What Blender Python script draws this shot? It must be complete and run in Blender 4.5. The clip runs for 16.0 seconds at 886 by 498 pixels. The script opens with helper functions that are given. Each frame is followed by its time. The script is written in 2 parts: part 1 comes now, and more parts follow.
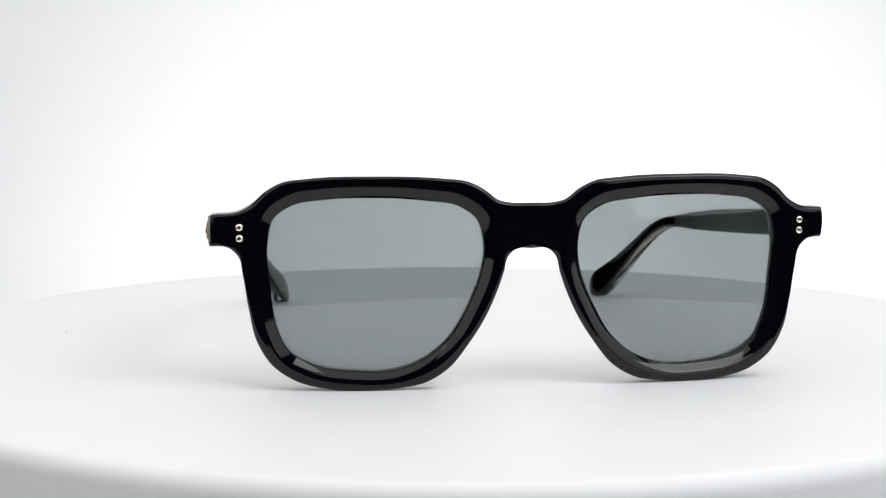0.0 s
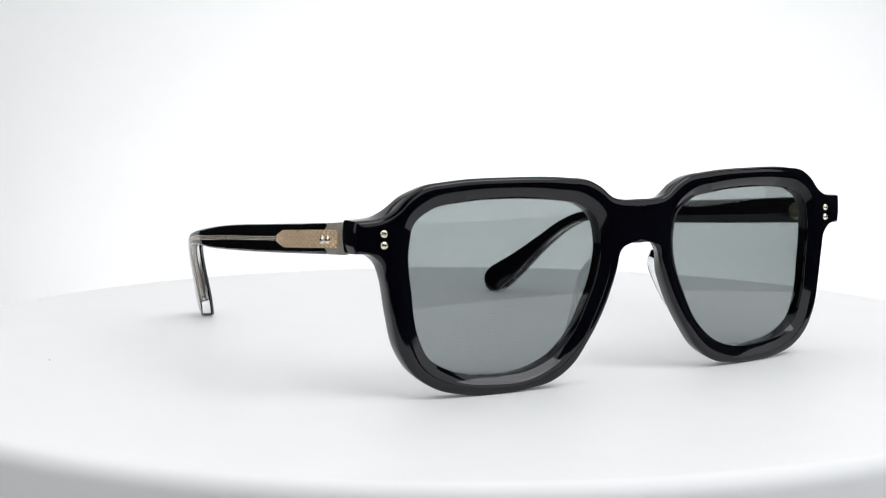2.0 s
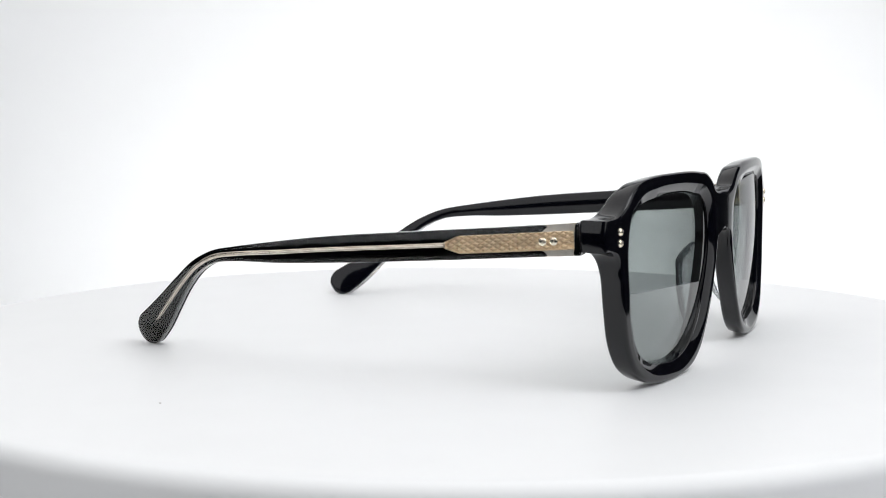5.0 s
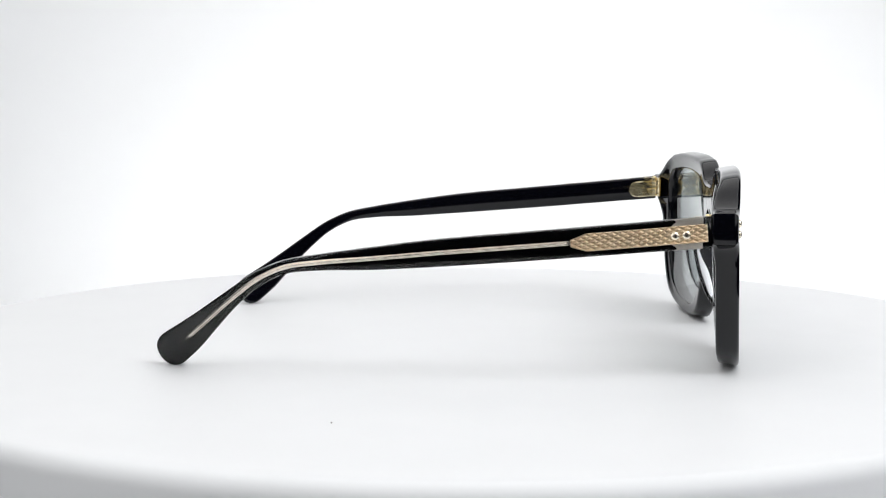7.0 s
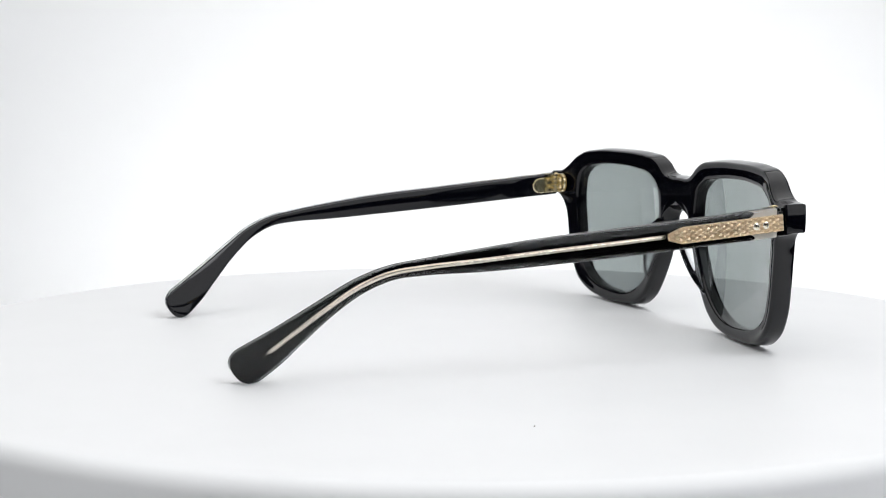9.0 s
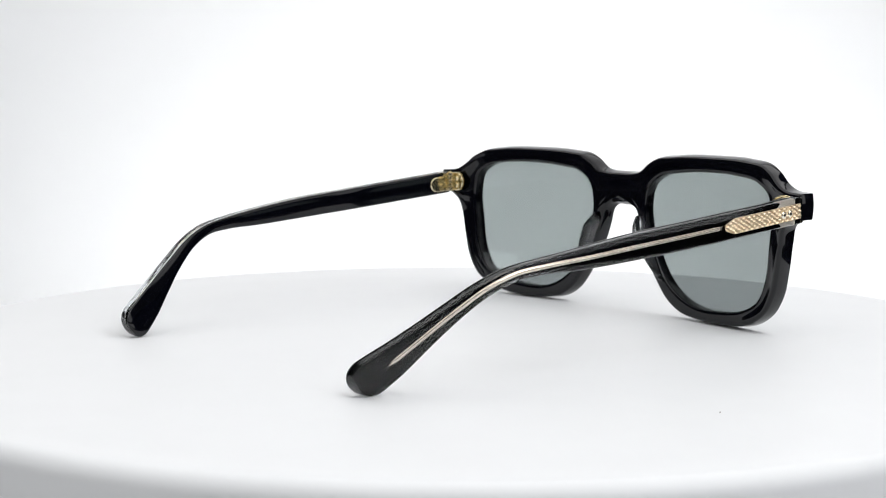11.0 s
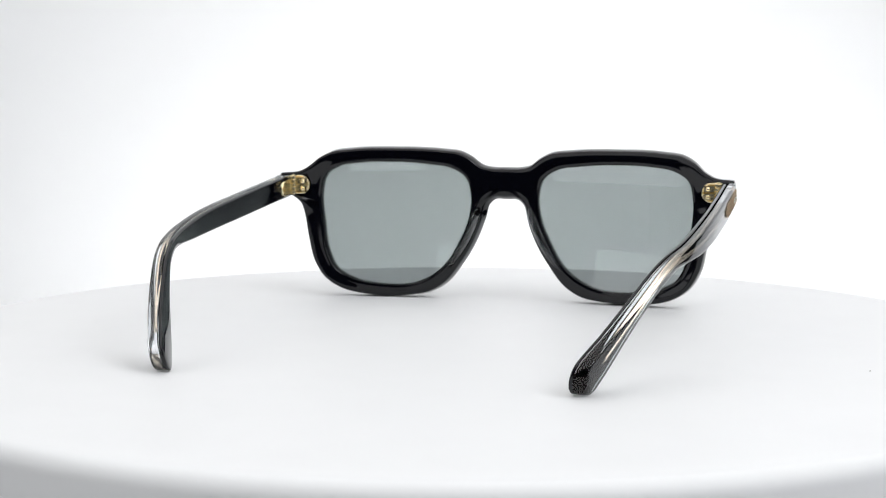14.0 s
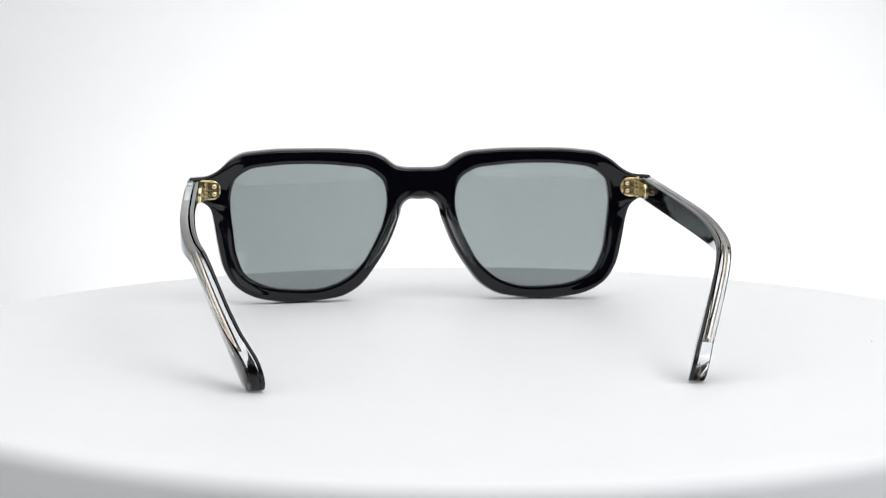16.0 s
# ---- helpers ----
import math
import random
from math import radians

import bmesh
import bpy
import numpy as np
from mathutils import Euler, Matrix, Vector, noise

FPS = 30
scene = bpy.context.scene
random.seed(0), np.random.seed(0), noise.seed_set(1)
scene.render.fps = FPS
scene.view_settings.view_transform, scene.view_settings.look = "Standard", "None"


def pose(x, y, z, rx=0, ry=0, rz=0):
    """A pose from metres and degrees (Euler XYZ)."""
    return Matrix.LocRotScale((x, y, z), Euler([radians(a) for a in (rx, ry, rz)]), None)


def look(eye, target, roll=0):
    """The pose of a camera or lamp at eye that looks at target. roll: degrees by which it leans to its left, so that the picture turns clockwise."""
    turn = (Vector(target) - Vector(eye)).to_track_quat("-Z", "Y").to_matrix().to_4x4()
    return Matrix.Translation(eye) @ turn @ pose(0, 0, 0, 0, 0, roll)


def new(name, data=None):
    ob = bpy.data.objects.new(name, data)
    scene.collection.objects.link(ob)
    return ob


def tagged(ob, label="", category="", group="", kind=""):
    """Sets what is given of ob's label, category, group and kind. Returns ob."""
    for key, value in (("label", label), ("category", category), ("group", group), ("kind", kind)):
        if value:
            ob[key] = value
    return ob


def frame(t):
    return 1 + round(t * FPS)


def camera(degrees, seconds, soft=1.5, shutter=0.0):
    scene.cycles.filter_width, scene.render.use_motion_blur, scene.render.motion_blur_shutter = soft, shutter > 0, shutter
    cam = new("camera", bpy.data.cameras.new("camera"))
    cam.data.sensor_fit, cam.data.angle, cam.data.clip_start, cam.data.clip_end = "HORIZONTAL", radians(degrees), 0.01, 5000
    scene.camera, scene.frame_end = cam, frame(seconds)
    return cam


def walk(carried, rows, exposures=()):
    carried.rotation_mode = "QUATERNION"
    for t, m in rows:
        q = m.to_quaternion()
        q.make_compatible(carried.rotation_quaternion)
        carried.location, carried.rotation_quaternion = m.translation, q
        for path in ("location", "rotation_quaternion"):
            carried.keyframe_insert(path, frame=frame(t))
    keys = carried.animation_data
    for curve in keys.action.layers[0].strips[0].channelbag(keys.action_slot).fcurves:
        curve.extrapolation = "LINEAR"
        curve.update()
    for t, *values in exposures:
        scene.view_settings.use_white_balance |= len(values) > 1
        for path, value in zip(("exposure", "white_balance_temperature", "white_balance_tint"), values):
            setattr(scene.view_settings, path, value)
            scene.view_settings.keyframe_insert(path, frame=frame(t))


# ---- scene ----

MM = 0.001
GX = 3.84         # the sunglasses' middle stands this far (mm) from the turntable's axis

# ---- camera: it stands still, a little above the turntable ----
cam = camera(32.45, 16.0, soft=0.55)
EYE = (0.0, -0.41544, 0.07107)
AIM = (-0.00509, -0.01801, 0.02611)
CAM_POSE = look(EYE, AIM, 0.05)
walk(cam, [(0.0, CAM_POSE), (16.0, CAM_POSE)])
cam.data.dof.use_dof = True
cam.data.dof.focus_distance = 0.388
cam.data.dof.aperture_fstop = 39.0

# turn of the table in degrees
TURN = [(0.0, 9.8), (0.5, 15.67), (1.0, 21.4), (1.5, 26.95), (2.0, 32.55), (2.5, 38.25), (3.0, 43.9),
        (3.5, 49.2), (4.0, 54.57), (4.5, 60.04), (5.0, 65.55), (6.25, 79.6), (7.5, 93.66), (8.0, 99.08),
        (8.5, 104.38), (9.0, 109.75), (10.25, 123.5), (11.5, 137.4), (12.0, 142.98), (12.5, 148.65),
        (13.0, 154.3), (13.5, 159.9), (14.0, 165.46), (14.5, 171.02), (15.0, 176.58), (15.5, 182.2), (16.0, 187.9)]

# ---- world and lights: a white sweep in a dark room, a large softbox above, a key to the front, one on each side of the camera, an added unseen lamp that brightens the sweep ----
world = bpy.data.worlds.new("world")
scene.world = world
world.use_nodes = True
world.node_tree.nodes["Background"].inputs[0].default_value = (0.8, 0.9, 1.0, 1)
world.node_tree.nodes["Background"].inputs[1].default_value = 0.02


def area(name, eye, aim, sx, sy, power, colour):
    data = bpy.data.lights.new(name, "AREA")
    data.shape, data.size, data.size_y, data.energy, data.color = "RECTANGLE", sx, sy, power, colour
    ob = new(name, data)
    ob.matrix_world = look(eye, aim)
    return ob


area("softbox_top", (0, 0.06, 0.85), (0, 0.0601, 0), 1.75, 1.75, 11.6, (0.998, 0.998, 0.995))
area("softbox_key", (0.52, -0.44, 0.74), (0, 0.0, 0.02), 0.62, 0.46, 2.7, (0.96, 0.985, 1.03))
area("softbox_left", (-0.55, -0.36, 0.265), (0, 0.0, 0.07), 0.70, 0.46, 1.15, (0.97, 0.985, 1.0))
area("softbox_right", (0.55, -0.32, 0.265), (0, 0.0, 0.07), 0.80, 0.46, 1.3, (0.97, 0.985, 1.0))
# added lamp hidden behind the platter brightens the sweep low down, fading to the corners
area("backdrop_fill", (0.05, 0.40, -0.24), (0.05, 0.85, 0.03), 0.5, 0.12, 2.5, (1.0, 0.995, 0.985))
scene.view_settings.exposure = 0.0


# ---- materials ----
def material(name):
    m = bpy.data.materials.new(name)
    m.use_nodes = True
    return m, m.node_tree.nodes, m.node_tree.links, m.node_tree.nodes["Principled BSDF"]


def surface(name, colour, rough, metal=0.0, ior=1.5, scale=200.0, vary=0.1, bump=0.0, bump_scale=2000.0):
    """A plain surface with variation of tone and roughness at two scales."""
    m, nodes, links, bsdf = material(name)
    bsdf.inputs["Metallic"].default_value = metal
    bsdf.inputs["IOR"].default_value = ior
    where = nodes.new("ShaderNodeTexCoord")
    broad, fine = nodes.new("ShaderNodeTexNoise"), nodes.new("ShaderNodeTexNoise")
    for n, k in ((broad, scale * 0.1), (fine, scale)):
        n.inputs["Scale"].default_value = k
        n.inputs["Detail"].default_value = 4
        links.new(where.outputs["Object"], n.inputs["Vector"])
    mix = nodes.new("ShaderNodeMath")
    mix.operation = "MULTIPLY"
    links.new(broad.outputs[0], mix.inputs[0])
    links.new(fine.outputs[0], mix.inputs[1])
    ramp = nodes.new("ShaderNodeMapRange")
    ramp.inputs["From Min"].default_value, ramp.inputs["From Max"].default_value = 0.1, 0.45
    ramp.inputs["To Min"].default_value, ramp.inputs["To Max"].default_value = 1 - vary, 1 + vary
    links.new(mix.outputs[0], ramp.inputs["Value"])
    tone = nodes.new("ShaderNodeVectorMath")
    tone.operation = "SCALE"
    tone.inputs[0].default_value = colour
    links.new(ramp.outputs[0], tone.inputs["Scale"])
    links.new(tone.outputs[0], bsdf.inputs["Base Color"])
    gloss = nodes.new("ShaderNodeMath")
    gloss.operation = "MULTIPLY"
    gloss.inputs[1].default_value = rough
    links.new(ramp.outputs[0], gloss.inputs[0])
    links.new(gloss.outputs[0], bsdf.inputs["Roughness"])
    if bump:
        grain = nodes.new("ShaderNodeTexNoise")
        grain.inputs["Scale"].default_value = bump_scale
        links.new(where.outputs["Object"], grain.inputs["Vector"])
        relief = nodes.new("ShaderNodeBump")
        relief.inputs["Strength"].default_value = bump
        relief.inputs["Distance"].default_value = 0.0002
        links.new(grain.outputs[0], relief.inputs["Height"])
        links.new(relief.outputs[0], bsdf.inputs["Normal"])
    return m


def lens_tint(name, colour):
    """Smoked lens: light passes straight, dimmed; the skin reflects."""
    m, nodes, links, bsdf = material(name)
    nodes.remove(bsdf)
    clear, gloss = nodes.new("ShaderNodeBsdfTransparent"), nodes.new("ShaderNodeBsdfGlossy")
    clear.inputs["Color"].default_value = (*colour, 1)
    gloss.inputs["Roughness"].default_value = 0.012
    facing, power, mix = nodes.new("ShaderNodeLayerWeight"), nodes.new("ShaderNodeMath"), nodes.new("ShaderNodeMixShader")
    facing.inputs["Blend"].default_value = 0.5
    power.operation = "POWER"
    power.inputs[1].default_value = 4.2
    links.new(facing.outputs["Facing"], power.inputs[0])
    schlick = nodes.new("ShaderNodeMapRange")
    schlick.inputs["To Min"].default_value = 0.048
    links.new(power.outputs[0], schlick.inputs["Value"])
    links.new(schlick.outputs[0], mix.inputs[0])
    links.new(clear.outputs[0], mix.inputs[1])
    links.new(gloss.outputs[0], mix.inputs[2])
    links.new(mix.outputs[0], nodes["Material Output"].inputs["Surface"])
    return m


def crystal(name, colour):
    """Clear polished acetate."""
    m, nodes, links, bsdf = material(name)
    nodes.remove(bsdf)
    glass = nodes.new("ShaderNodeBsdfGlass")
    glass.inputs["Color"].default_value = (*colour, 1)
    glass.inputs["Roughness"].default_value = 0.06
    glass.inputs["IOR"].default_value = 1.49
    links.new(glass.outputs[0], nodes["Material Output"].inputs["Surface"])
    return m


BLACK = surface("black_acetate", (0.0014, 0.0016, 0.0034), 0.06, ior=1.44, scale=300, vary=0.2)
CLEAR = crystal("clear_acetate", (0.96, 0.97, 0.98))
LENS = lens_tint("smoked_lens", (0.522, 0.55, 0.549))
GOLD = surface("pale_gold_metal", (0.97, 0.79, 0.56), 0.3, metal=0.88, scale=900, vary=0.1, bump=0.06, bump_scale=6000)
HINGE_GOLD = surface("hinge_gold_metal", (1.0, 0.87, 0.56), 0.2, metal=1.0, scale=900, vary=0.15)
LAMINATE = surface("black_laminate", (0.0012, 0.0012, 0.0016), 0.9, scale=300, vary=0.2)
LAMINATE.node_tree.nodes["Principled BSDF"].inputs["Specular IOR Level"].default_value = 0.0
WIRE = surface("polished_wire_metal", (1.0, 0.88, 0.74), 0.24, metal=0.9, scale=900, vary=0.1)
SATIN = surface("pale_satin_metal", (0.93, 0.86, 0.76), 0.45, metal=0.7, scale=900, vary=0.08)
# hinge gold darkened to carry the shade of the recess behind the leaves
SHADED_GOLD = surface("shaded_gold_metal", (0.5, 0.33, 0.1), 0.3, metal=1.0, scale=900, vary=0.15)
SILVER = surface("silver_rivet_metal", (0.92, 0.85, 0.7), 0.24, metal=1.0, scale=900, vary=0.1)
WHITE = surface("white_satin_table", (0.872, 0.877, 0.885), 0.48, scale=60, vary=0.012, bump=0.04, bump_scale=1500)
PAPER = surface("white_backdrop_paper", (0.86, 0.87, 0.88), 0.8, scale=20, vary=0.01)
DARK = surface("dark_room", (0.02, 0.02, 0.022), 0.8, scale=4, vary=0.2)
DUST = surface("dust", (0.4, 0.36, 0.34), 0.9, scale=5000, vary=0.3)


# ---- mesh helpers ----
def finish(name, bm, mat, parent=None, label="", sharp=None):
    bmesh.ops.recalc_face_normals(bm, faces=bm.faces)
    me = bpy.data.meshes.new(name)
    bm.to_mesh(me)
    bm.free()
    me.materials.append(mat)
    me.polygons.foreach_set("use_smooth", [True] * len(me.polygons))
    if sharp:
        me.set_sharp_from_angle(angle=radians(sharp))
    ob = new(name, me)
    if parent:
        ob.parent = parent
    return tagged(ob, label)


part = finish


def spline(points, steps, closed=False):
    """Catmull-Rom curve (centripetal enough for even points) through control points."""
    pts = [np.array(p, float) for p in points]
    n = len(pts)
    out = []
    for i in range(n if closed else n - 1):
        if closed:
            a, b, c, d = (pts[(i + k) % n] for k in (-1, 0, 1, 2))
        else:
            a, b, c, d = pts[max(i - 1, 0)], pts[i], pts[i + 1], pts[min(i + 2, n - 1)]
        # finite-difference slopes weighted by the chord lengths
        l1, l2, l3 = (max(np.linalg.norm(v), 1e-6) for v in (b - a, c - b, d - c))
        m1 = (c - b) if l1 < 1e-5 else ((b - a) / l1 * l2 + (c - b) / l2 * l1) / (l1 + l2) * l2
        m2 = (c - b) if l3 < 1e-5 else ((c - b) / l2 * l3 + (d - c) / l3 * l2) / (l2 + l3) * l2
        for k in range(steps):
            t = k / steps
            out.append((2 * t**3 - 3 * t**2 + 1) * b + (t**3 - 2 * t**2 + t) * m1
                       + (-2 * t**3 + 3 * t**2) * c + (t**3 - t**2) * m2)
    if not closed:
        out.append(pts[-1])
    return np.array(out)


def resample(path, count, closed=False):
    p = np.vstack([path, path[:1]]) if closed else path
    s = np.concatenate([[0], np.cumsum(np.linalg.norm(np.diff(p, axis=0), axis=1))])
    at = np.linspace(0, s[-1], count + 1)[:-1] if closed else np.linspace(0, s[-1], count)
    return np.stack([np.interp(at, s, p[:, k]) for k in range(p.shape[1])], 1)


def loft(bm, rings, closed_ring=True, closed_path=False, caps=True):
    """Skin over a list of rings of 3D points; returns the vertices."""
    vs = [[bm.verts.new(p) for p in ring] for ring in rings]
    n = len(vs[0])
    for i in range(len(vs) if closed_path else len(vs) - 1):
        a, b = vs[i], vs[(i + 1) % len(vs)]
        for k in range(n if closed_ring else n - 1):
            bm.faces.new((a[k], a[(k + 1) % n], b[(k + 1) % n], b[k]))
    if caps and closed_ring and not closed_path:
        bm.faces.new(vs[0][::-1])
        bm.faces.new(vs[-1])
    return vs


def revolve(bm, profile, centre, axis, count=24):
    """Turn a profile of (radius, height) round an axis through centre; closes at zero radius."""
    axis = Vector(axis).normalized()
    u = axis.orthogonal().normalized()
    v = axis.cross(u)
    c = Vector(centre)
    rings = []
    for r, h in profile:
        rings.append([c + axis * h + (u * math.cos(a) + v * math.sin(a)) * max(r, 1e-6)
                      for a in (2 * math.pi * k / count for k in range(count))])
    loft(bm, rings, caps=True)


# ---- the place: sweep with an added bounce stretch in front, dark room with walls and ceiling round it ----
def sheet(name, mat, profile, x0, x1, thick, label):
    """A bent sheet: a (y, z) profile drawn out along x, with thickness."""
    pr = np.array(profile)
    tan = np.gradient(pr, axis=0)
    nor = np.stack([tan[:, 1], -tan[:, 0]], 1) / np.linalg.norm(tan, axis=1)[:, None]
    back = pr + nor * thick
    bm = bmesh.new()
    ring = [(p[0], p[1]) for p in pr] + [(p[0], p[1]) for p in back[::-1]]
    loft(bm, [[(x, y, z) for y, z in ring] for x in (x0, x1)])
    return tagged(finish(name, bm, mat, sharp=40), label, "backdrop", kind="structure")


def box(name, mat, lo, hi, label, category):
    bm = bmesh.new()
    bmesh.ops.create_cube(bm, size=1)
    for v in bm.verts:
        v.co = [lo[k] + (v.co[k] + 0.5) * (hi[k] - lo[k]) for k in range(3)]
    return tagged(finish(name, bm, mat, sharp=30), label, category, kind="structure")


FLOOR_Z = -0.30
arc = [(0.60 + 0.25 * math.sin(a), FLOOR_Z + 0.25 - 0.25 * math.cos(a)) for a in np.linspace(0, math.pi / 2, 20)]
# unseen stretch before the platter added to bounce light onto its rim
sheet("backdrop", PAPER, [(-0.75, FLOOR_Z), (-0.3, FLOOR_Z), (0.2, FLOOR_Z)] + arc + [(0.85, 0.2), (0.85, 0.7)], -0.75, 0.75, 0.01,
      "white paper sweep curving up behind the turntable")
RX, RY0, RY1, RZ = 1.1, -1.3, 1.0, 1.2
box("floor", DARK, (-RX, RY0, FLOOR_Z - 0.06), (RX, RY1, FLOOR_Z - 0.012), "dark floor of the studio room", "floor")
box("ceiling", DARK, (-RX, RY0, RZ), (RX, RY1, RZ + 0.05), "dark ceiling of the studio room", "ceiling")
box("wall_front", DARK, (-RX, RY0 - 0.05, FLOOR_Z - 0.06), (RX, RY0, RZ + 0.05), "plain dark studio wall", "wall")
box("wall_back", DARK, (-RX, RY1, FLOOR_Z - 0.06), (RX, RY1 + 0.05, RZ + 0.05), "plain dark studio wall", "wall")
box("wall_left", DARK, (-RX - 0.05, RY0, FLOOR_Z - 0.06), (-RX, RY1, RZ + 0.05), "plain dark studio wall", "wall")
box("wall_right", DARK, (RX, RY0, FLOOR_Z - 0.06), (RX + 0.05, RY1, RZ + 0.05), "plain dark studio wall", "wall")


# ---- turntable ----
def build_turntable():
    bm = bmesh.new()
    R, e = 0.1562, 0.004
    prof = [(0.0, 0.0)] + [(R * k / 10, 0.0) for k in range(1, 9)] + [(R - e * 2, 0.0)]
    prof += [(R - e + e * math.sin(a), -e + e * math.cos(a)) for a in np.linspace(0, math.pi / 2, 8)]
    prof += [(R, -0.026), (R - 0.002, -0.028), (0.0, -0.028)]
    revolve(bm, prof, (0, 0, 0), (0, 0, 1), 160)
    table = tagged(finish("turntable", bm, WHITE, sharp=35), "round matt white turntable platter, slowly turning", "turntable")
    for x, y, r in ((-0.1085, 0.0232, 0.00017),):
        bm = bmesh.new()
        bmesh.ops.create_icosphere(bm, subdivisions=2, radius=r)
        for v in bm.verts:
            v.co *= 1 + 0.3 * noise.noise(v.co * 4000)
        speck = part("speck", bm, DUST, table, "tiny dark dust speck")
        speck.location = (x, y, r * 0.6)
    bm = bmesh.new()
    revolve(bm, [(0.0, -0.028), (0.09, -0.028), (0.095, -0.032), (0.1, FLOOR_Z + 0.0005), (0.0, FLOOR_Z + 0.0005)], (0, 0, 0), (0, 0, 1), 64)
    part("pedestal", bm, WHITE, table, "round white pedestal under the platter", sharp=35)
    return table


# ---- sunglasses ----
APERTURE = [(-59.8, 34.0), (-58.5, 39.2), (-54.6, 42.1), (-47.0, 43.5), (-36.7, 43.9), (-24.3, 43.2), (-16.8, 41.9),
            (-12.5, 38.8), (-10.9, 33.0), (-11.8, 26.0), (-14.6, 19.2), (-18.9, 11.9), (-24.0, 7.4), (-31.0, 4.6),
            (-40.5, 4.3), (-50.0, 6.0), (-55.3, 9.2), (-57.9, 14.6), (-59.3, 24.0)]
TOP_EDGE = [(0.0, 42.6), (-5.0, 42.7), (-7.4, 43.2), (-11.4, 46.0), (-14.6, 47.5), (-20.4, 48.25), (-36.0, 48.8),
            (-50.7, 48.3), (-57.0, 47.3), (-60.3, 45.4), (-63.5, 42.4), (-66.0, 41.0), (-72.2, 40.2)]
LOW_EDGE = [(-72.2, 33.1), (-68.7, 32.7), (-66.5, 30.8), (-65.5, 26.5), (-64.3, 18.9), (-62.4, 11.0), (-59.2, 5.9),
            (-54.0, 2.3), (-46.6, 0.4), (-37.5, 0.0), (-31.0, 0.4), (-24.4, 1.7), (-19.5, 4.6), (-14.5, 10.6),
            (-10.5, 17.0), (-8.0, 22.6), (-6.5, 26.9), (-5.4, 30.6), (-3.6, 32.1), (0.0, 32.2)]
MID = (-35.4, 24.8)    # middle of a lens


def face_y(x, z):
    """The front surface of the frame (mm): curved across, almost upright."""
    return -72.2 + 0.00134 * x * x - 0.012 * (30.0 - z)


def lens_y(x, z):
    """The lens's outer skin: a shallow dome set back in the rim."""
    d2 = (x - MID[0]) ** 2 + (z - MID[1]) ** 2
    base = face_y(MID[0], MID[1]) + 2 * 0.00138 * MID[0] * (x - MID[0]) - 0.029 * (z - MID[1])
    return base + 0.6 + 0.003 * d2


def rim_depth(x, z):
    f = min(max((abs(x) - 56) / 10, 0), 1)
    g = min(max((z - 26) / 7, 0), 1)
    f, g = f * f * (3 - 2 * f), g * g * (3 - 2 * g)
    side = min(max((abs(x) - 48) / 10, 0), 1)
    return 5.0 + 0.6 * side * (1 - g) + 1.37 * f * g


def aperture_at(angles, grow=0.0):
    """Points of the lens opening, seen from its middle under the given angles."""
    loop = spline(APERTURE, 16, closed=True)
    if grow:
        t = np.roll(loop, -1, 0) - np.roll(loop, 1, 0)
        n = np.stack([-t[:, 1], t[:, 0]], 1) / np.linalg.norm(t, axis=1)[:, None]
        if ((loop - MID) * n).sum() < 0:
            n = -n
        loop = loop + n * grow
    a = np.unwrap(np.arctan2(loop[:, 1] - MID[1], loop[:, 0] - MID[0]))
    if a[-1] < a[0]:
        a, loop = a[::-1], loop[::-1]
    a = np.concatenate([a - 2 * math.pi, a, a + 2 * math.pi])
    big = np.vstack([loop] * 3)
    w = (np.array(angles) - a[0]) % (2 * math.pi) + a[0] + 2 * math.pi * 0
    return np.stack([np.interp(w, a, big[:, 0]), np.interp(w, a, big[:, 1])], 1)


def put(x, y, z, side=1):
    """Frame millimetres to the table's metres; side -1 mirrors left to right."""
    return (((x if side > 0 else -x) + GX) * MM, y * MM, z * MM)


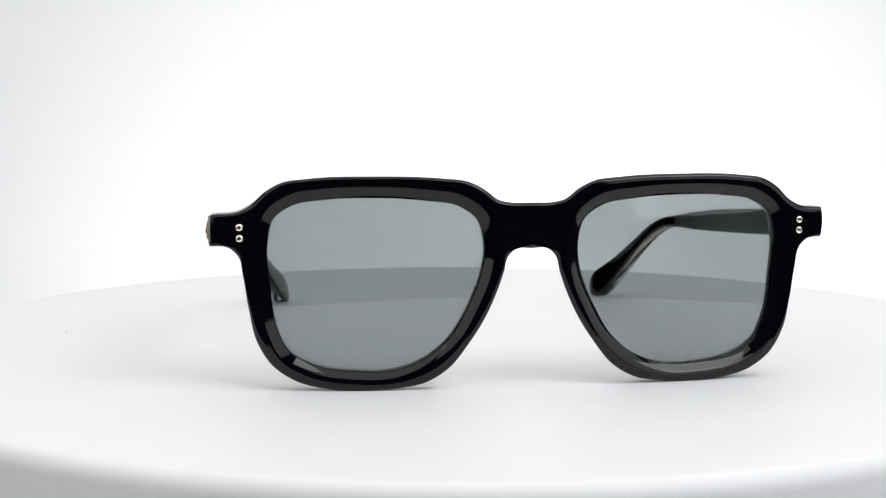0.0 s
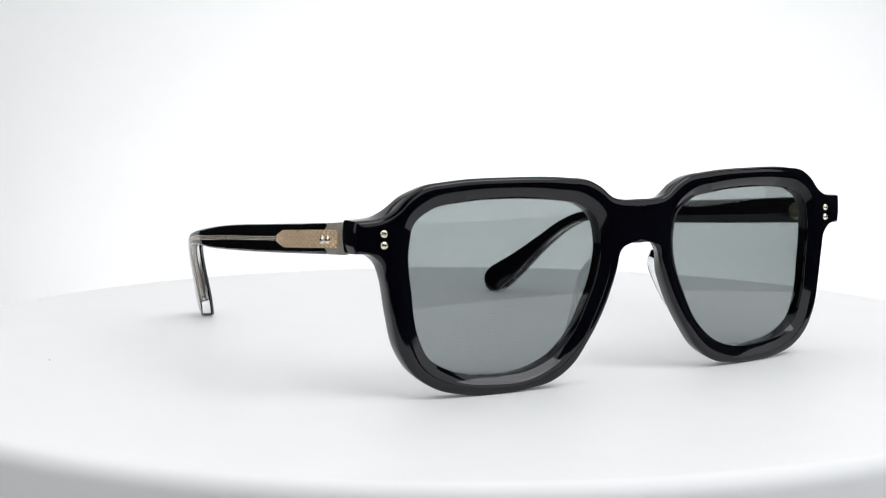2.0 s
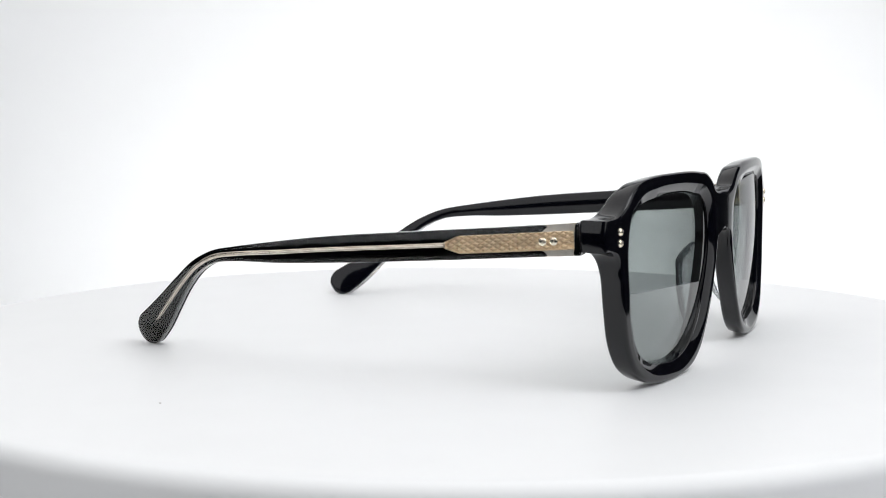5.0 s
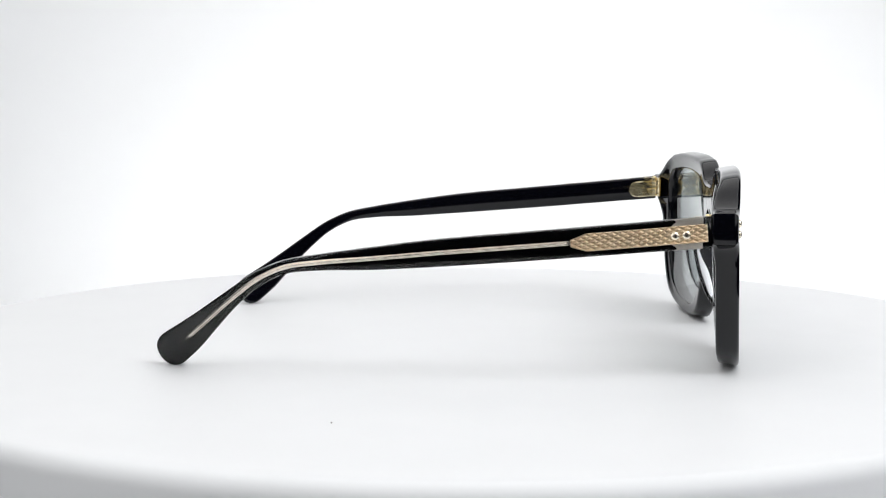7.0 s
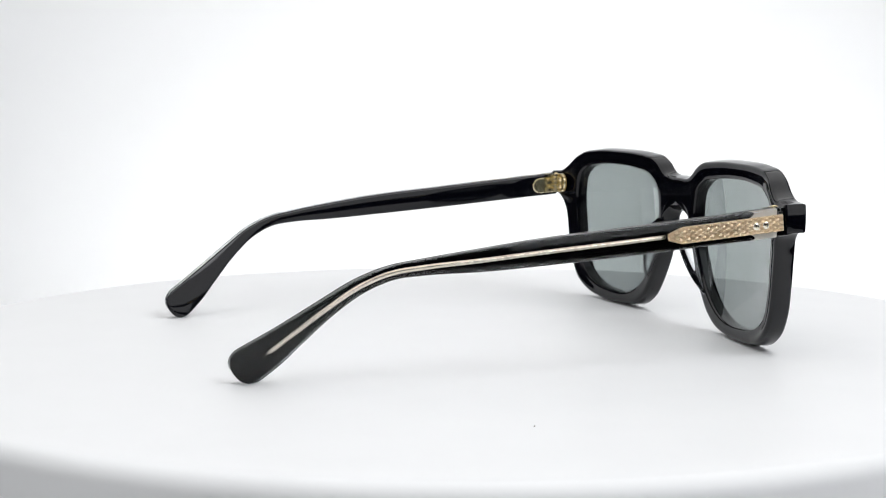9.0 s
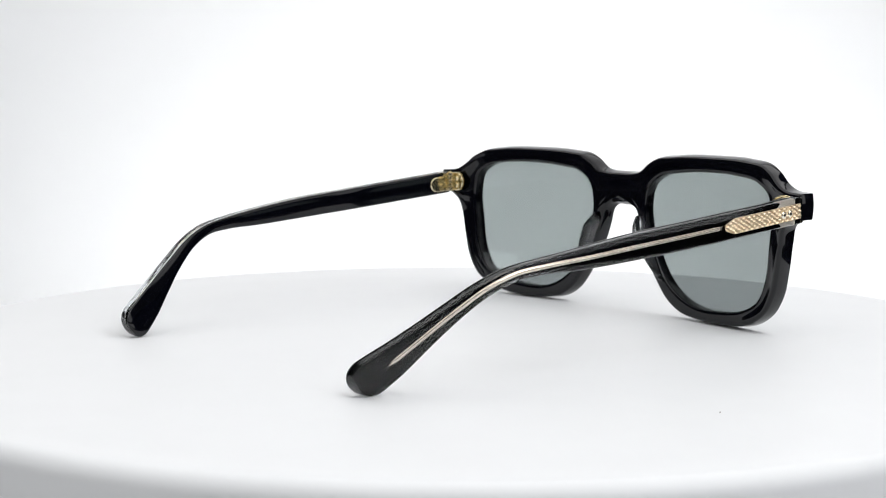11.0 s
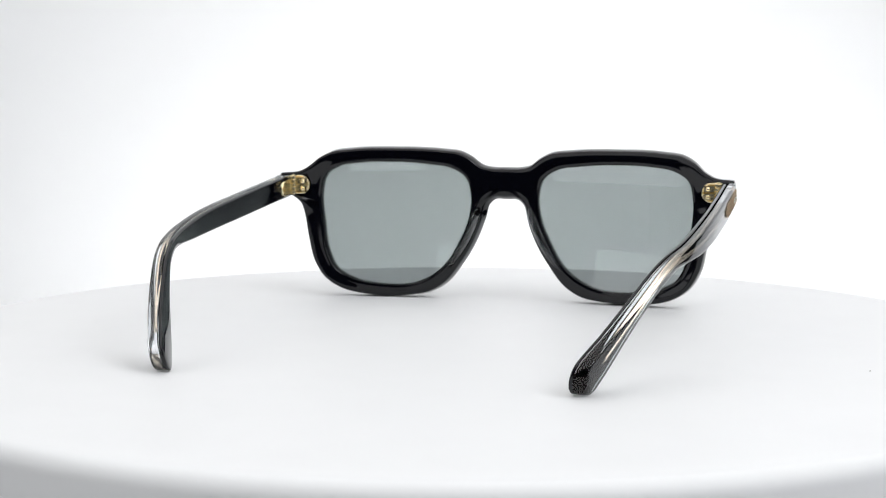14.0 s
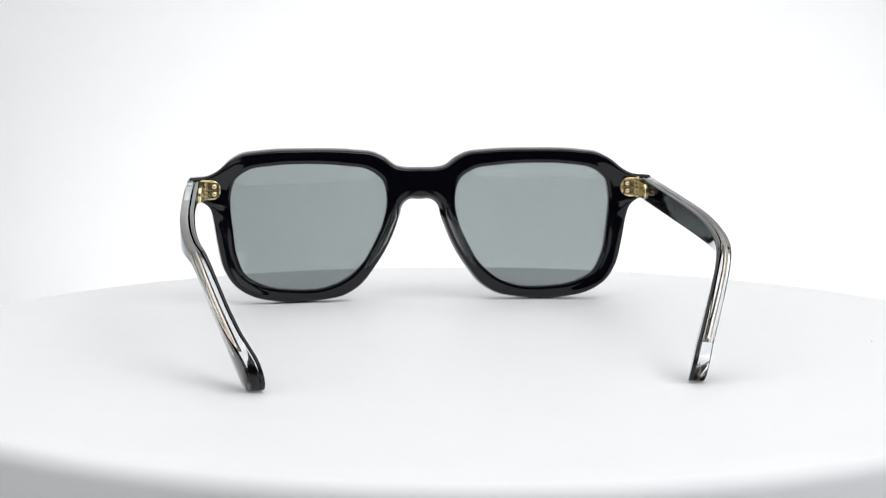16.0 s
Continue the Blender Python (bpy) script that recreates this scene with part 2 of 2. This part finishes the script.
def build_front(parent):
    top, low = resample(spline(TOP_EDGE, 12), 130), resample(spline(LOW_EDGE, 12), 190)
    end = np.array([(-72.2 - 0.5 * math.sin(a * math.pi), z) for a, z in zip(np.linspace(0.12, 0.88, 10), np.linspace(39.8, 33.7, 10))])
    axis = np.array([(0.0, z) for z in np.linspace(32.2, 42.6, 14)[1:-1]])
    O = np.vstack([top, end, low, axis])
    n = len(O)
    on_axis = np.abs(O[:, 0]) < 1e-6
    edge = len(top) + len(end) + len(low)
    tan = np.gradient(O[:edge], axis=0)
    nor = np.stack([-tan[:, 1], tan[:, 0]], 1)
    nor /= np.maximum(np.linalg.norm(nor, axis=1), 1e-9)[:, None]
    if ((O[:edge] - MID) * nor).sum() < 0:
        nor = -nor
    nor[0], nor[-1] = (0, 1), (0, -1)
    for _ in range(3):
        nor[1:-1] = 0.5 * nor[1:-1] + 0.25 * (nor[:-2] + nor[2:])
    nor /= np.linalg.norm(nor, axis=1)[:, None]
    nor = np.vstack([nor, np.zeros((n - edge, 2))])
    ang = np.unwrap(np.arctan2(O[:, 1] - MID[1], O[:, 0] - MID[0]))
    if ang[-1] < ang[0]:
        raise ValueError("outline runs the wrong way")
    inc = np.maximum(np.diff(np.concatenate([ang, [ang[0] + 2 * math.pi]])), 0.003)
    for _ in range(3):
        inc = 0.5 * inc + 0.25 * (np.roll(inc, 1) + np.roll(inc, -1))
    inc *= 2 * math.pi / inc.sum()
    ang = ang[0] + np.concatenate([[0], np.cumsum(inc)[:-1]])
    A, B = aperture_at(ang), aperture_at(ang, 2.5)
    out = (A - MID) / np.linalg.norm(A - MID, axis=1)[:, None]
    T = np.array([rim_depth(x, z) for x, z in O])
    T2 = 4.9
    rings = []

    def ring(P, depth):
        rings.append([put(x if not ax else (x if abs(x) > 1e-6 else 0.0), face_y(x, z) + d, z)
                      for (x, z), d, ax in zip(P, np.broadcast_to(depth, n), on_axis)])

    ring(A, 2.6)
    ring(A, 1.35)
    ring(A + out * 0.15, 1.1)
    ring(B - out * 0.12, 0.1)
    ring(B + out * 0.12, 0.0)
    E = O - nor * 1.0
    E[edge:, 1] = np.interp(O[edge:, 1], (32.2, 42.6), (33.3, 41.5))
    B2 = B + out * 0.12
    for f in (0.25, 0.5, 0.75):
        ring(B2 + (E - B2) * f, 0.0)
    ring(E, 0.0)
    ring(O - nor * 0.6, 0.08)
    ring(O - nor * 0.25, 0.3)
    ring(O - nor * 0.05, 0.65)
    # the saddle under the bridge is scooped out towards the back
    saddle = np.array([min(max((z - 23.5) / 5.5, 0.0), 1.0) if z < 36 and abs(x) < 8.5 else 0.0 for x, z in O])
    saddle = saddle * saddle * (3 - 2 * saddle)
    c, up = 1.0 + 1.9 * saddle, (1.0 + 1.5 * saddle)[:, None]
    # the outer edge draws in towards the back, but not at the end pieces that carry the hinges
    lug = np.clip((np.abs(O[:, 0]) - 58.0) / 5.0, 0, 1) * np.clip((O[:, 1] - 27.0) / 5.0, 0, 1)
    taper = (0.5 * (1 - lug))[:, None]
    ring(O, 1.0)
    ring(O - nor * 0.5 * taper, 1.0 + (T - 1.0 - c) * 0.6)
    ring(O - nor * taper, T - c)
    ring(O - nor * (taper + 0.12 * up), T - 0.5 * c)
    ring(O - nor * (taper + 0.5 * up), T - 0.12 * c)
    E = O - nor * (taper + up)
    E[edge:, 1] = np.interp(O[edge:, 1], (32.2, 42.6), (E[edge - 1, 1] + 0.1, E[0, 1] - 0.1))
    ring(E, T)
    A2 = A + out * 0.9
    for f in (0.3, 0.6, 0.85):
        ring(E + (A2 - E) * f, T + (T2 - T) * min(f * 1.3, 1))
    ring(A2, T2)
    ring(A + out * 0.35, T2 - 0.12)
    ring(A + out * 0.05, T2 - 0.5)
    ring(A, T2 - 1.0)
    bm = bmesh.new()
    loft(bm, rings, closed_ring=True, closed_path=True)
    # open the middle plane, mirror, and weld
    mid = [f for f in bm.faces if all(abs(v.co.x - GX * MM) < 1e-7 for v in f.verts)]
    bmesh.ops.delete(bm, geom=mid, context="FACES")
    other = bmesh.ops.duplicate(bm, geom=bm.verts[:] + bm.edges[:] + bm.faces[:])["geom"]
    for v in other:
        if isinstance(v, bmesh.types.BMVert):
            v.co.x = 2 * GX * MM - v.co.x
    bmesh.ops.remove_doubles(bm, verts=bm.verts, dist=2e-6)
    return part("front_frame", bm, BLACK, parent, "thick glossy black acetate front with bevelled rims", sharp=38)


def build_lens(parent, side):
    angles = np.linspace(0, 2 * math.pi, 120, endpoint=False)
    edge = aperture_at(angles, 0.25)
    bm = bmesh.new()
    rings = []
    steps = (0.02, 0.15, 0.3, 0.45, 0.6, 0.75, 0.88, 1.0)
    for f in steps:
        rings.append([put(x, lens_y(x, z), z, side) for x, z in np.array(MID) + (edge - MID) * f])
    for f in steps[::-1]:
        rings.append([put(x, lens_y(x, z) + 1.8, z, side) for x, z in np.array(MID) + (edge - MID) * f])
    loft(bm, rings)
    return part("lens", bm, LENS, parent, "smoked grey lens, see-through", sharp=40)


def build_nose_pad(parent, side):
    """A slim clear pad behind the nose edge of the rim: blunt at its upper end, running out thin below."""
    path = spline([(-7.1, 29.6), (-7.9, 27.0), (-9.6, 22.6), (-11.9, 17.8), (-14.5, 13.6), (-16.8, 10.4)], 8)
    bm = bmesh.new()
    rings = []
    m = len(path)
    for i, (x, z) in enumerate(path):
        s = i / (m - 1)
        depth = 5.4 * min(1.0, 0.3 + 2.4 * s) * (1 - s ** 2.2) + 0.35
        wide = (1.0 + 0.5 * math.sin(math.pi * s)) * min(1.0, 0.55 + 3.0 * s)
        y = face_y(x, z) + 4.55
        ring = []
        for k in range(20):
            a = 2 * math.pi * k / 20
            out = depth * max(math.sin(a), -0.1)
            ring.append(put(x - 1.2 + wide * math.cos(a) - 0.1 * out, y + out, z, side))
        rings.append(ring)
    loft(bm, rings)
    return part("nose_pad", bm, CLEAR, parent, "moulded clear acetate nose pad", sharp=50)


def stud(name, parent, mat, centre, axis, r, side, label):
    bm = bmesh.new()
    c = put(*centre, side)
    ax = (axis[0] * side, axis[1], axis[2])
    prof = [(0.0, -0.5), (1.0, -0.5), (1.0, 0.02), (0.94, 0.16), (0.78, 0.34), (0.5, 0.48), (0.44, 0.4), (0.0, 0.36)]
    revolve(bm, [(p * r * MM, h * r * MM) for p, h in prof], c, ax, 14)
    return part(name, bm, mat, parent, label, sharp=35)


# temple: middle line (y, z) and half height, from the hinge to the tip
TEMPLE = [(-59.0, 36.05, 3.6), (-46.0, 34.9, 3.5), (-19.4, 32.6, 3.4), (6.6, 30.4, 3.1), (19.6, 29.1, 2.6),
          (32.0, 27.9, 1.85), (39.3, 26.7, 1.6), (46.0, 23.7, 1.7), (52.7, 18.7, 2.1), (59.8, 12.5, 3.05),
          (65.4, 7.6, 4.0), (69.3, 4.6, 4.4)]
BOW = [(-60.0, -73.0), (-26.0, -72.4), (6.0, -71.2), (20.0, -70.0), (33.0, -68.0), (40.0, -66.2), (46.0, -63.8),
       (53.0, -60.0), (60.0, -55.8), (67.0, -51.8), (75.0, -48.0)]
BOW_LINE = spline(BOW, 10)


def temple_x(y):
    """The outer face of the arm bows gently and turns in at the tip."""
    return float(np.interp(y, BOW_LINE[:, 0], BOW_LINE[:, 1]))


def spread(p, side):
    """Swing a point of an arm (mm) outwards round its hinge: one arm stands a little wider than the other."""
    a = math.radians(0.5 if side > 0 else 1.0)
    x, y, z = p
    f = min(max((y - 36.0) / 32.0, 0.0), 1.0)
    x -= (1.0 if side > 0 else 3.5) * f * f * (3 - 2 * f)
    dx, dy = x + 71.0, (y + 59.0) * (1.0 if side > 0 else 0.99)
    return (-71.0 + dx * math.cos(a) - dy * math.sin(a), -59.0 + dx * math.sin(a) + dy * math.cos(a), z)


def temple_sections(y0, y1, inset, count=70, tip=True):
    """(x of the outer face, centre y, centre z, unit up (y, z), half height) along the temple."""
    line = spline(TEMPLE, 14)
    line = line[(line[:, 0] >= y0 - 1e-6) & (line[:, 0] <= y1 + 1e-6)]
    line = resample(line, count)
    d = np.gradient(line[:, :2], axis=0)
    d /= np.linalg.norm(d, axis=1)[:, None]
    rows = [(temple_x(y), y, z, (-t[1], t[0]), h - inset) for (y, z, h), t in zip(line, d)]
    if tip:
        x, y, z, up, h = rows[-1]
        ty, tz = d[-1]
        for a in np.linspace(0, math.pi / 2, 9)[1:]:
            s = math.sin(a) * (h + inset) * 0.95 - inset
            yy = y + ty * s
            rows.append((temple_x(yy), yy, z + tz * s, up, max(h * math.cos(a) ** 0.75, 0.15)))
    return rows


def slab(bm, rows, near, far, r):
    """Rounded slab along the temple between two depths from its outer face (functions of y or numbers)."""
    rings = []
    for x, y, z, up, h in rows:
        a = near(y) if callable(near) else near
        b = far(y) if callable(far) else far
        rr = min(r, 0.45 * (b - a), 0.6 * h)
        ring = []
        for cx, ch, a0 in ((b - rr, h - rr, 0), (a + rr, h - rr, 1), (a + rr, -h + rr, 2), (b - rr, -h + rr, 3)):
            for k in range(4):
                t = math.pi / 2 * (a0 + k / 3)
                ring.append((cx + rr * math.cos(t), ch + rr * math.sin(t)))
        rings.append([(x + w, y + up[0] * v, z + up[1] * v) for w, v in ring])
    return rings


def seam(y):
    """Depth at which the clear layer meets the black one: the black thins out at the tip."""
    f = min(max((y - 30.0) / 20.0, 0.0), 1.0)
    return 2.35 + 0.7 * f * f * (3 - 2 * f)


def build_temple(parent, side):
    # black inner layer
    bm = bmesh.new()
    rows = temple_sections(-59.0, 99, 0.06)
    loft(bm, [[put(*spread(p, side), side) for p in ring] for ring in slab(bm, rows, seam, 4.0, 0.7)])
    temple = part("temple", bm, BLACK, parent, "slim black acetate temple with clear outer layer, bent down at the tip", sharp=50)
    # the face glued to the clear layer has no gloss of its own
    temple.data.materials.append(LAMINATE)
    for f in temple.data.polygons:
        if f.normal.x * side < -0.5:
            f.material_index = 1
    # clear outer layer
    bm = bmesh.new()
    rows = temple_sections(-59.0, 99, 0.0)
    loft(bm, [[put(*spread(p, side), side) for p in ring] for ring in slab(bm, rows, 0.0, lambda y: seam(y) + 0.1, 0.6)])
    part("clear_layer", bm, CLEAR, temple, "crystal clear acetate layer")
    # metal core: wire in the arm
    line = [r for r in temple_sections(-28.5, 66.0, 0.0, tip=False)]
    bm = bmesh.new()
    rings = []
    m = len(line)
    for i, (x, y, z, up, h) in enumerate(line):
        w = 0.56 if i < m - 1 else 0.15
        ring = []
        for k in range(10):
            t = 2 * math.pi * k / 10
            ring.append(put(*spread((x + 1.5 + 0.55 * math.cos(t), y + up[0] * w * math.sin(t), z + up[1] * w * math.sin(t)), side), side))
        rings.append(ring)
    loft(bm, rings)
    part("wire_core", bm, WIRE, temple, "pale gold wire core")
    # chased shield at the hinge end
    bm = bmesh.new()
    nu, nv = 170, 24
    rows = temple_sections(-58.8, -25.2, 0.0, nu, tip=False)
    grid = []
    for x, y, z, up, h in rows:
        half = 2.05 * min(1.0, max(0.26, (-24.6 - y) / 6.0))
        line = []
        for j in range(nv + 1):
            v = (2 * j / nv - 1) * half
            p, q = (y / 2.1 + v / 1.25) % 1.0, (y / 2.1 - v / 1.25) % 1.0
            groove = min(min(p, 1 - p), min(q, 1 - q))
            lift = 0.42 * min(groove / 0.34, 1.0)
            if abs(v) > half - 0.16:
                lift = 0.18
            line.append(bm.verts.new(put(*spread((x - 0.02 - lift, y + up[0] * v, z + up[1] * v), side), side)))
        grid.append(line)
    for a, b in zip(grid, grid[1:]):
        for j in range(nv):
            bm.faces.new((a[j], a[j + 1], b[j + 1], b[j]))
    rim = [f for f in bm.faces]
    bmesh.ops.solidify(bm, geom=rim, thickness=-0.0006 * side)
    part("shield", bm, GOLD, temple, "chased pale gold shield with a diamond lattice", sharp=30)
    # satin hinge plate let into the black layer, seen through the clear one
    bm = bmesh.new()
    out = []
    for dy, dv in ((-57.2, -3.15), (-51.6, -3.15), (-49.6, -1.7), (-49.6, 1.7), (-51.6, 3.15), (-57.2, 3.15)):
        out.append(put(*spread((temple_x(dy) + 2.4, dy, 36.0 - (dy + 59.0) * 0.09 + dv), side), side))
    rounded_plate(bm, out, (-side, 0, 0), 0.3 * MM)
    part("core_plate", bm, SATIN, temple, "pale satin metal plate", sharp=35)
    for y in (-53.3, -50.7):
        z = 36.0 - (y + 59.0) * 0.092 - 0.05
        stud("pin", temple, SILVER, spread((temple_x(y) - 0.12, y, z), side), (-1, 0, 0), 1.1, side, "round silver pin head")
    return temple


def rounded_plate(bm, pts, normal, thick):
    """A flat plate with a bevelled edge from an outline of 3D points."""
    n = Vector(normal) * thick
    c = sum((Vector(p) for p in pts), Vector()) / len(pts)
    low = [Vector(p) for p in pts]
    high = [p + n * 0.75 for p in low]
    top = [c + (p - c) * 0.93 + n for p in low]
    loft(bm, [low, high, top])


def build_hinge(parent, side):
    """Gold five-barrel hinge: plate on the end piece, plate on the temple, stacked barrels."""
    hinge = new("hinge")
    hinge.parent = parent
    tagged(hinge, "gold metal barrel hinge")
    y_back = face_y(-66, 36) + 6.32
    # plate on the end piece, round at its inner end; its darker gold paints the shade between the leaves
    bm = bmesh.new()
    out = [(-69.0, 33.4)] + [(-65.7 + 3.0 * math.sin(a), 36.45 - 3.05 * math.cos(a)) for a in np.linspace(0, math.pi, 14)] + [(-69.0, 39.5)]
    rounded_plate(bm, [put(x, y_back - 0.2, z, side) for x, z in out], (0, 1, 0), 0.45 * MM)
    part("frame_plate", bm, SHADED_GOLD, hinge, sharp=35)
    # bright raised rim round the plate
    bm = bmesh.new()
    rings = []
    for x, z in out:
        dx, dz = x + 66.2, z - 36.45
        k = math.hypot(dx, dz)
        ring = []
        for a in (math.radians(q) for q in range(0, 360, 45)):
            r = 0.32
            ring.append(put(x - dx / k * (0.3 - r * math.cos(a)), y_back + 0.35 + 1.3 * r * math.sin(a), z - dz / k * (0.3 - r * math.cos(a)), side))
        rings.append(ring)
    loft(bm, rings)
    part("plate_rim", bm, HINGE_GOLD, hinge)
    for z in (35.24, 37.6):
        stud("rivet", hinge, HINGE_GOLD, (-64.7, y_back + 1.3, z), (0, 1, 0), 0.7, side, "")
    # plate on the temple's inner face, rounded at its far end
    bm = bmesh.new()
    xi = -73.0 + 4.0
    out = [(-59.3, 33.4)] + [(-53.2 + 2.6 * math.sin(a), 35.4 - 2.4 * math.cos(a)) for a in np.linspace(0, math.pi, 10)] + [(-59.3, 38.3)]
    rounded_plate(bm, [put(*spread((xi - 0.2, y, z), side), side) for y, z in out], (1 * side, 0, 0), 0.9 * MM)
    part("temple_plate", bm, HINGE_GOLD, hinge, sharp=35)
    # barrels round one pin
    z0 = 33.5
    for k in range(5):
        bm = bmesh.new()
        r, hgt = 1.25 * MM, 1.12 * MM
        prof = [(0.0, 0.0), (r * 0.9, 0.0), (r, 0.1 * MM), (r, hgt - 0.1 * MM), (r * 0.9, hgt), (0.0, hgt)]
        revolve(bm, prof, put(-67.9, y_back + 1.3, z0 + 1.18 * k, side), (0, 0, 1), 18)
        part("barrel", bm, HINGE_GOLD, hinge, sharp=35)
        bm = bmesh.new()
        bmesh.ops.create_cube(bm, size=1)
        lo, hi = ((-68.1, y_back + 0.2, 0), (-63.4, y_back + 1.25, 0)) if k % 2 else ((-69.2, y_back + 1.0, 0), (-67.7, y_back + 4.6, 0))
        tall = 1.9 if k % 2 else 1.0
        for v in bm.verts:
            x, y = lo[0] + (v.co.x + 0.5) * (hi[0] - lo[0]), lo[1] + (v.co.y + 0.5) * (hi[1] - lo[1])
            v.co = put(x, y, z0 + 1.18 * k + 0.56 + v.co.z * tall, side)
        bmesh.ops.bevel(bm, geom=bm.edges[:], offset=0.15 * MM, segments=2, affect="EDGES")
        part("knuckle_leaf", bm, HINGE_GOLD, hinge, sharp=35)
    bm = bmesh.new()
    revolve(bm, [(0.0, 0.0), (0.55 * MM, 0.0), (0.55 * MM, 6.2 * MM), (0.4 * MM, 6.4 * MM), (0.0, 6.4 * MM)], put(-67.9, y_back + 1.3, 33.3, side), (0, 0, 1), 12)
    part("screw", bm, HINGE_GOLD, hinge, sharp=35)
    return hinge


def build_sunglasses():
    thing = new("sunglasses")
    tagged(thing, "black acetate sunglasses with smoked lenses, open, standing on the turntable", "sunglasses")
    front = build_front(thing)
    for side in (1, -1):
        build_lens(thing, side)
        build_nose_pad(front, side)
        for z in (34.9, 37.4):
            stud("rivet", front, SILVER, (-66.15, face_y(-66.15, z) - 0.05, z), (-0.18, -1, 0), 0.92, side, "faceted silver rivet head")
        build_temple(thing, side)
        build_hinge(thing, side)
    return thing


turntable = build_turntable()
sunglasses = build_sunglasses()


def motions():
    rows = [(t, pose(0, 0, 0, 0, 0, a)) for t, a in TURN]
    walk(turntable, rows)
    walk(sunglasses, rows)


motions()
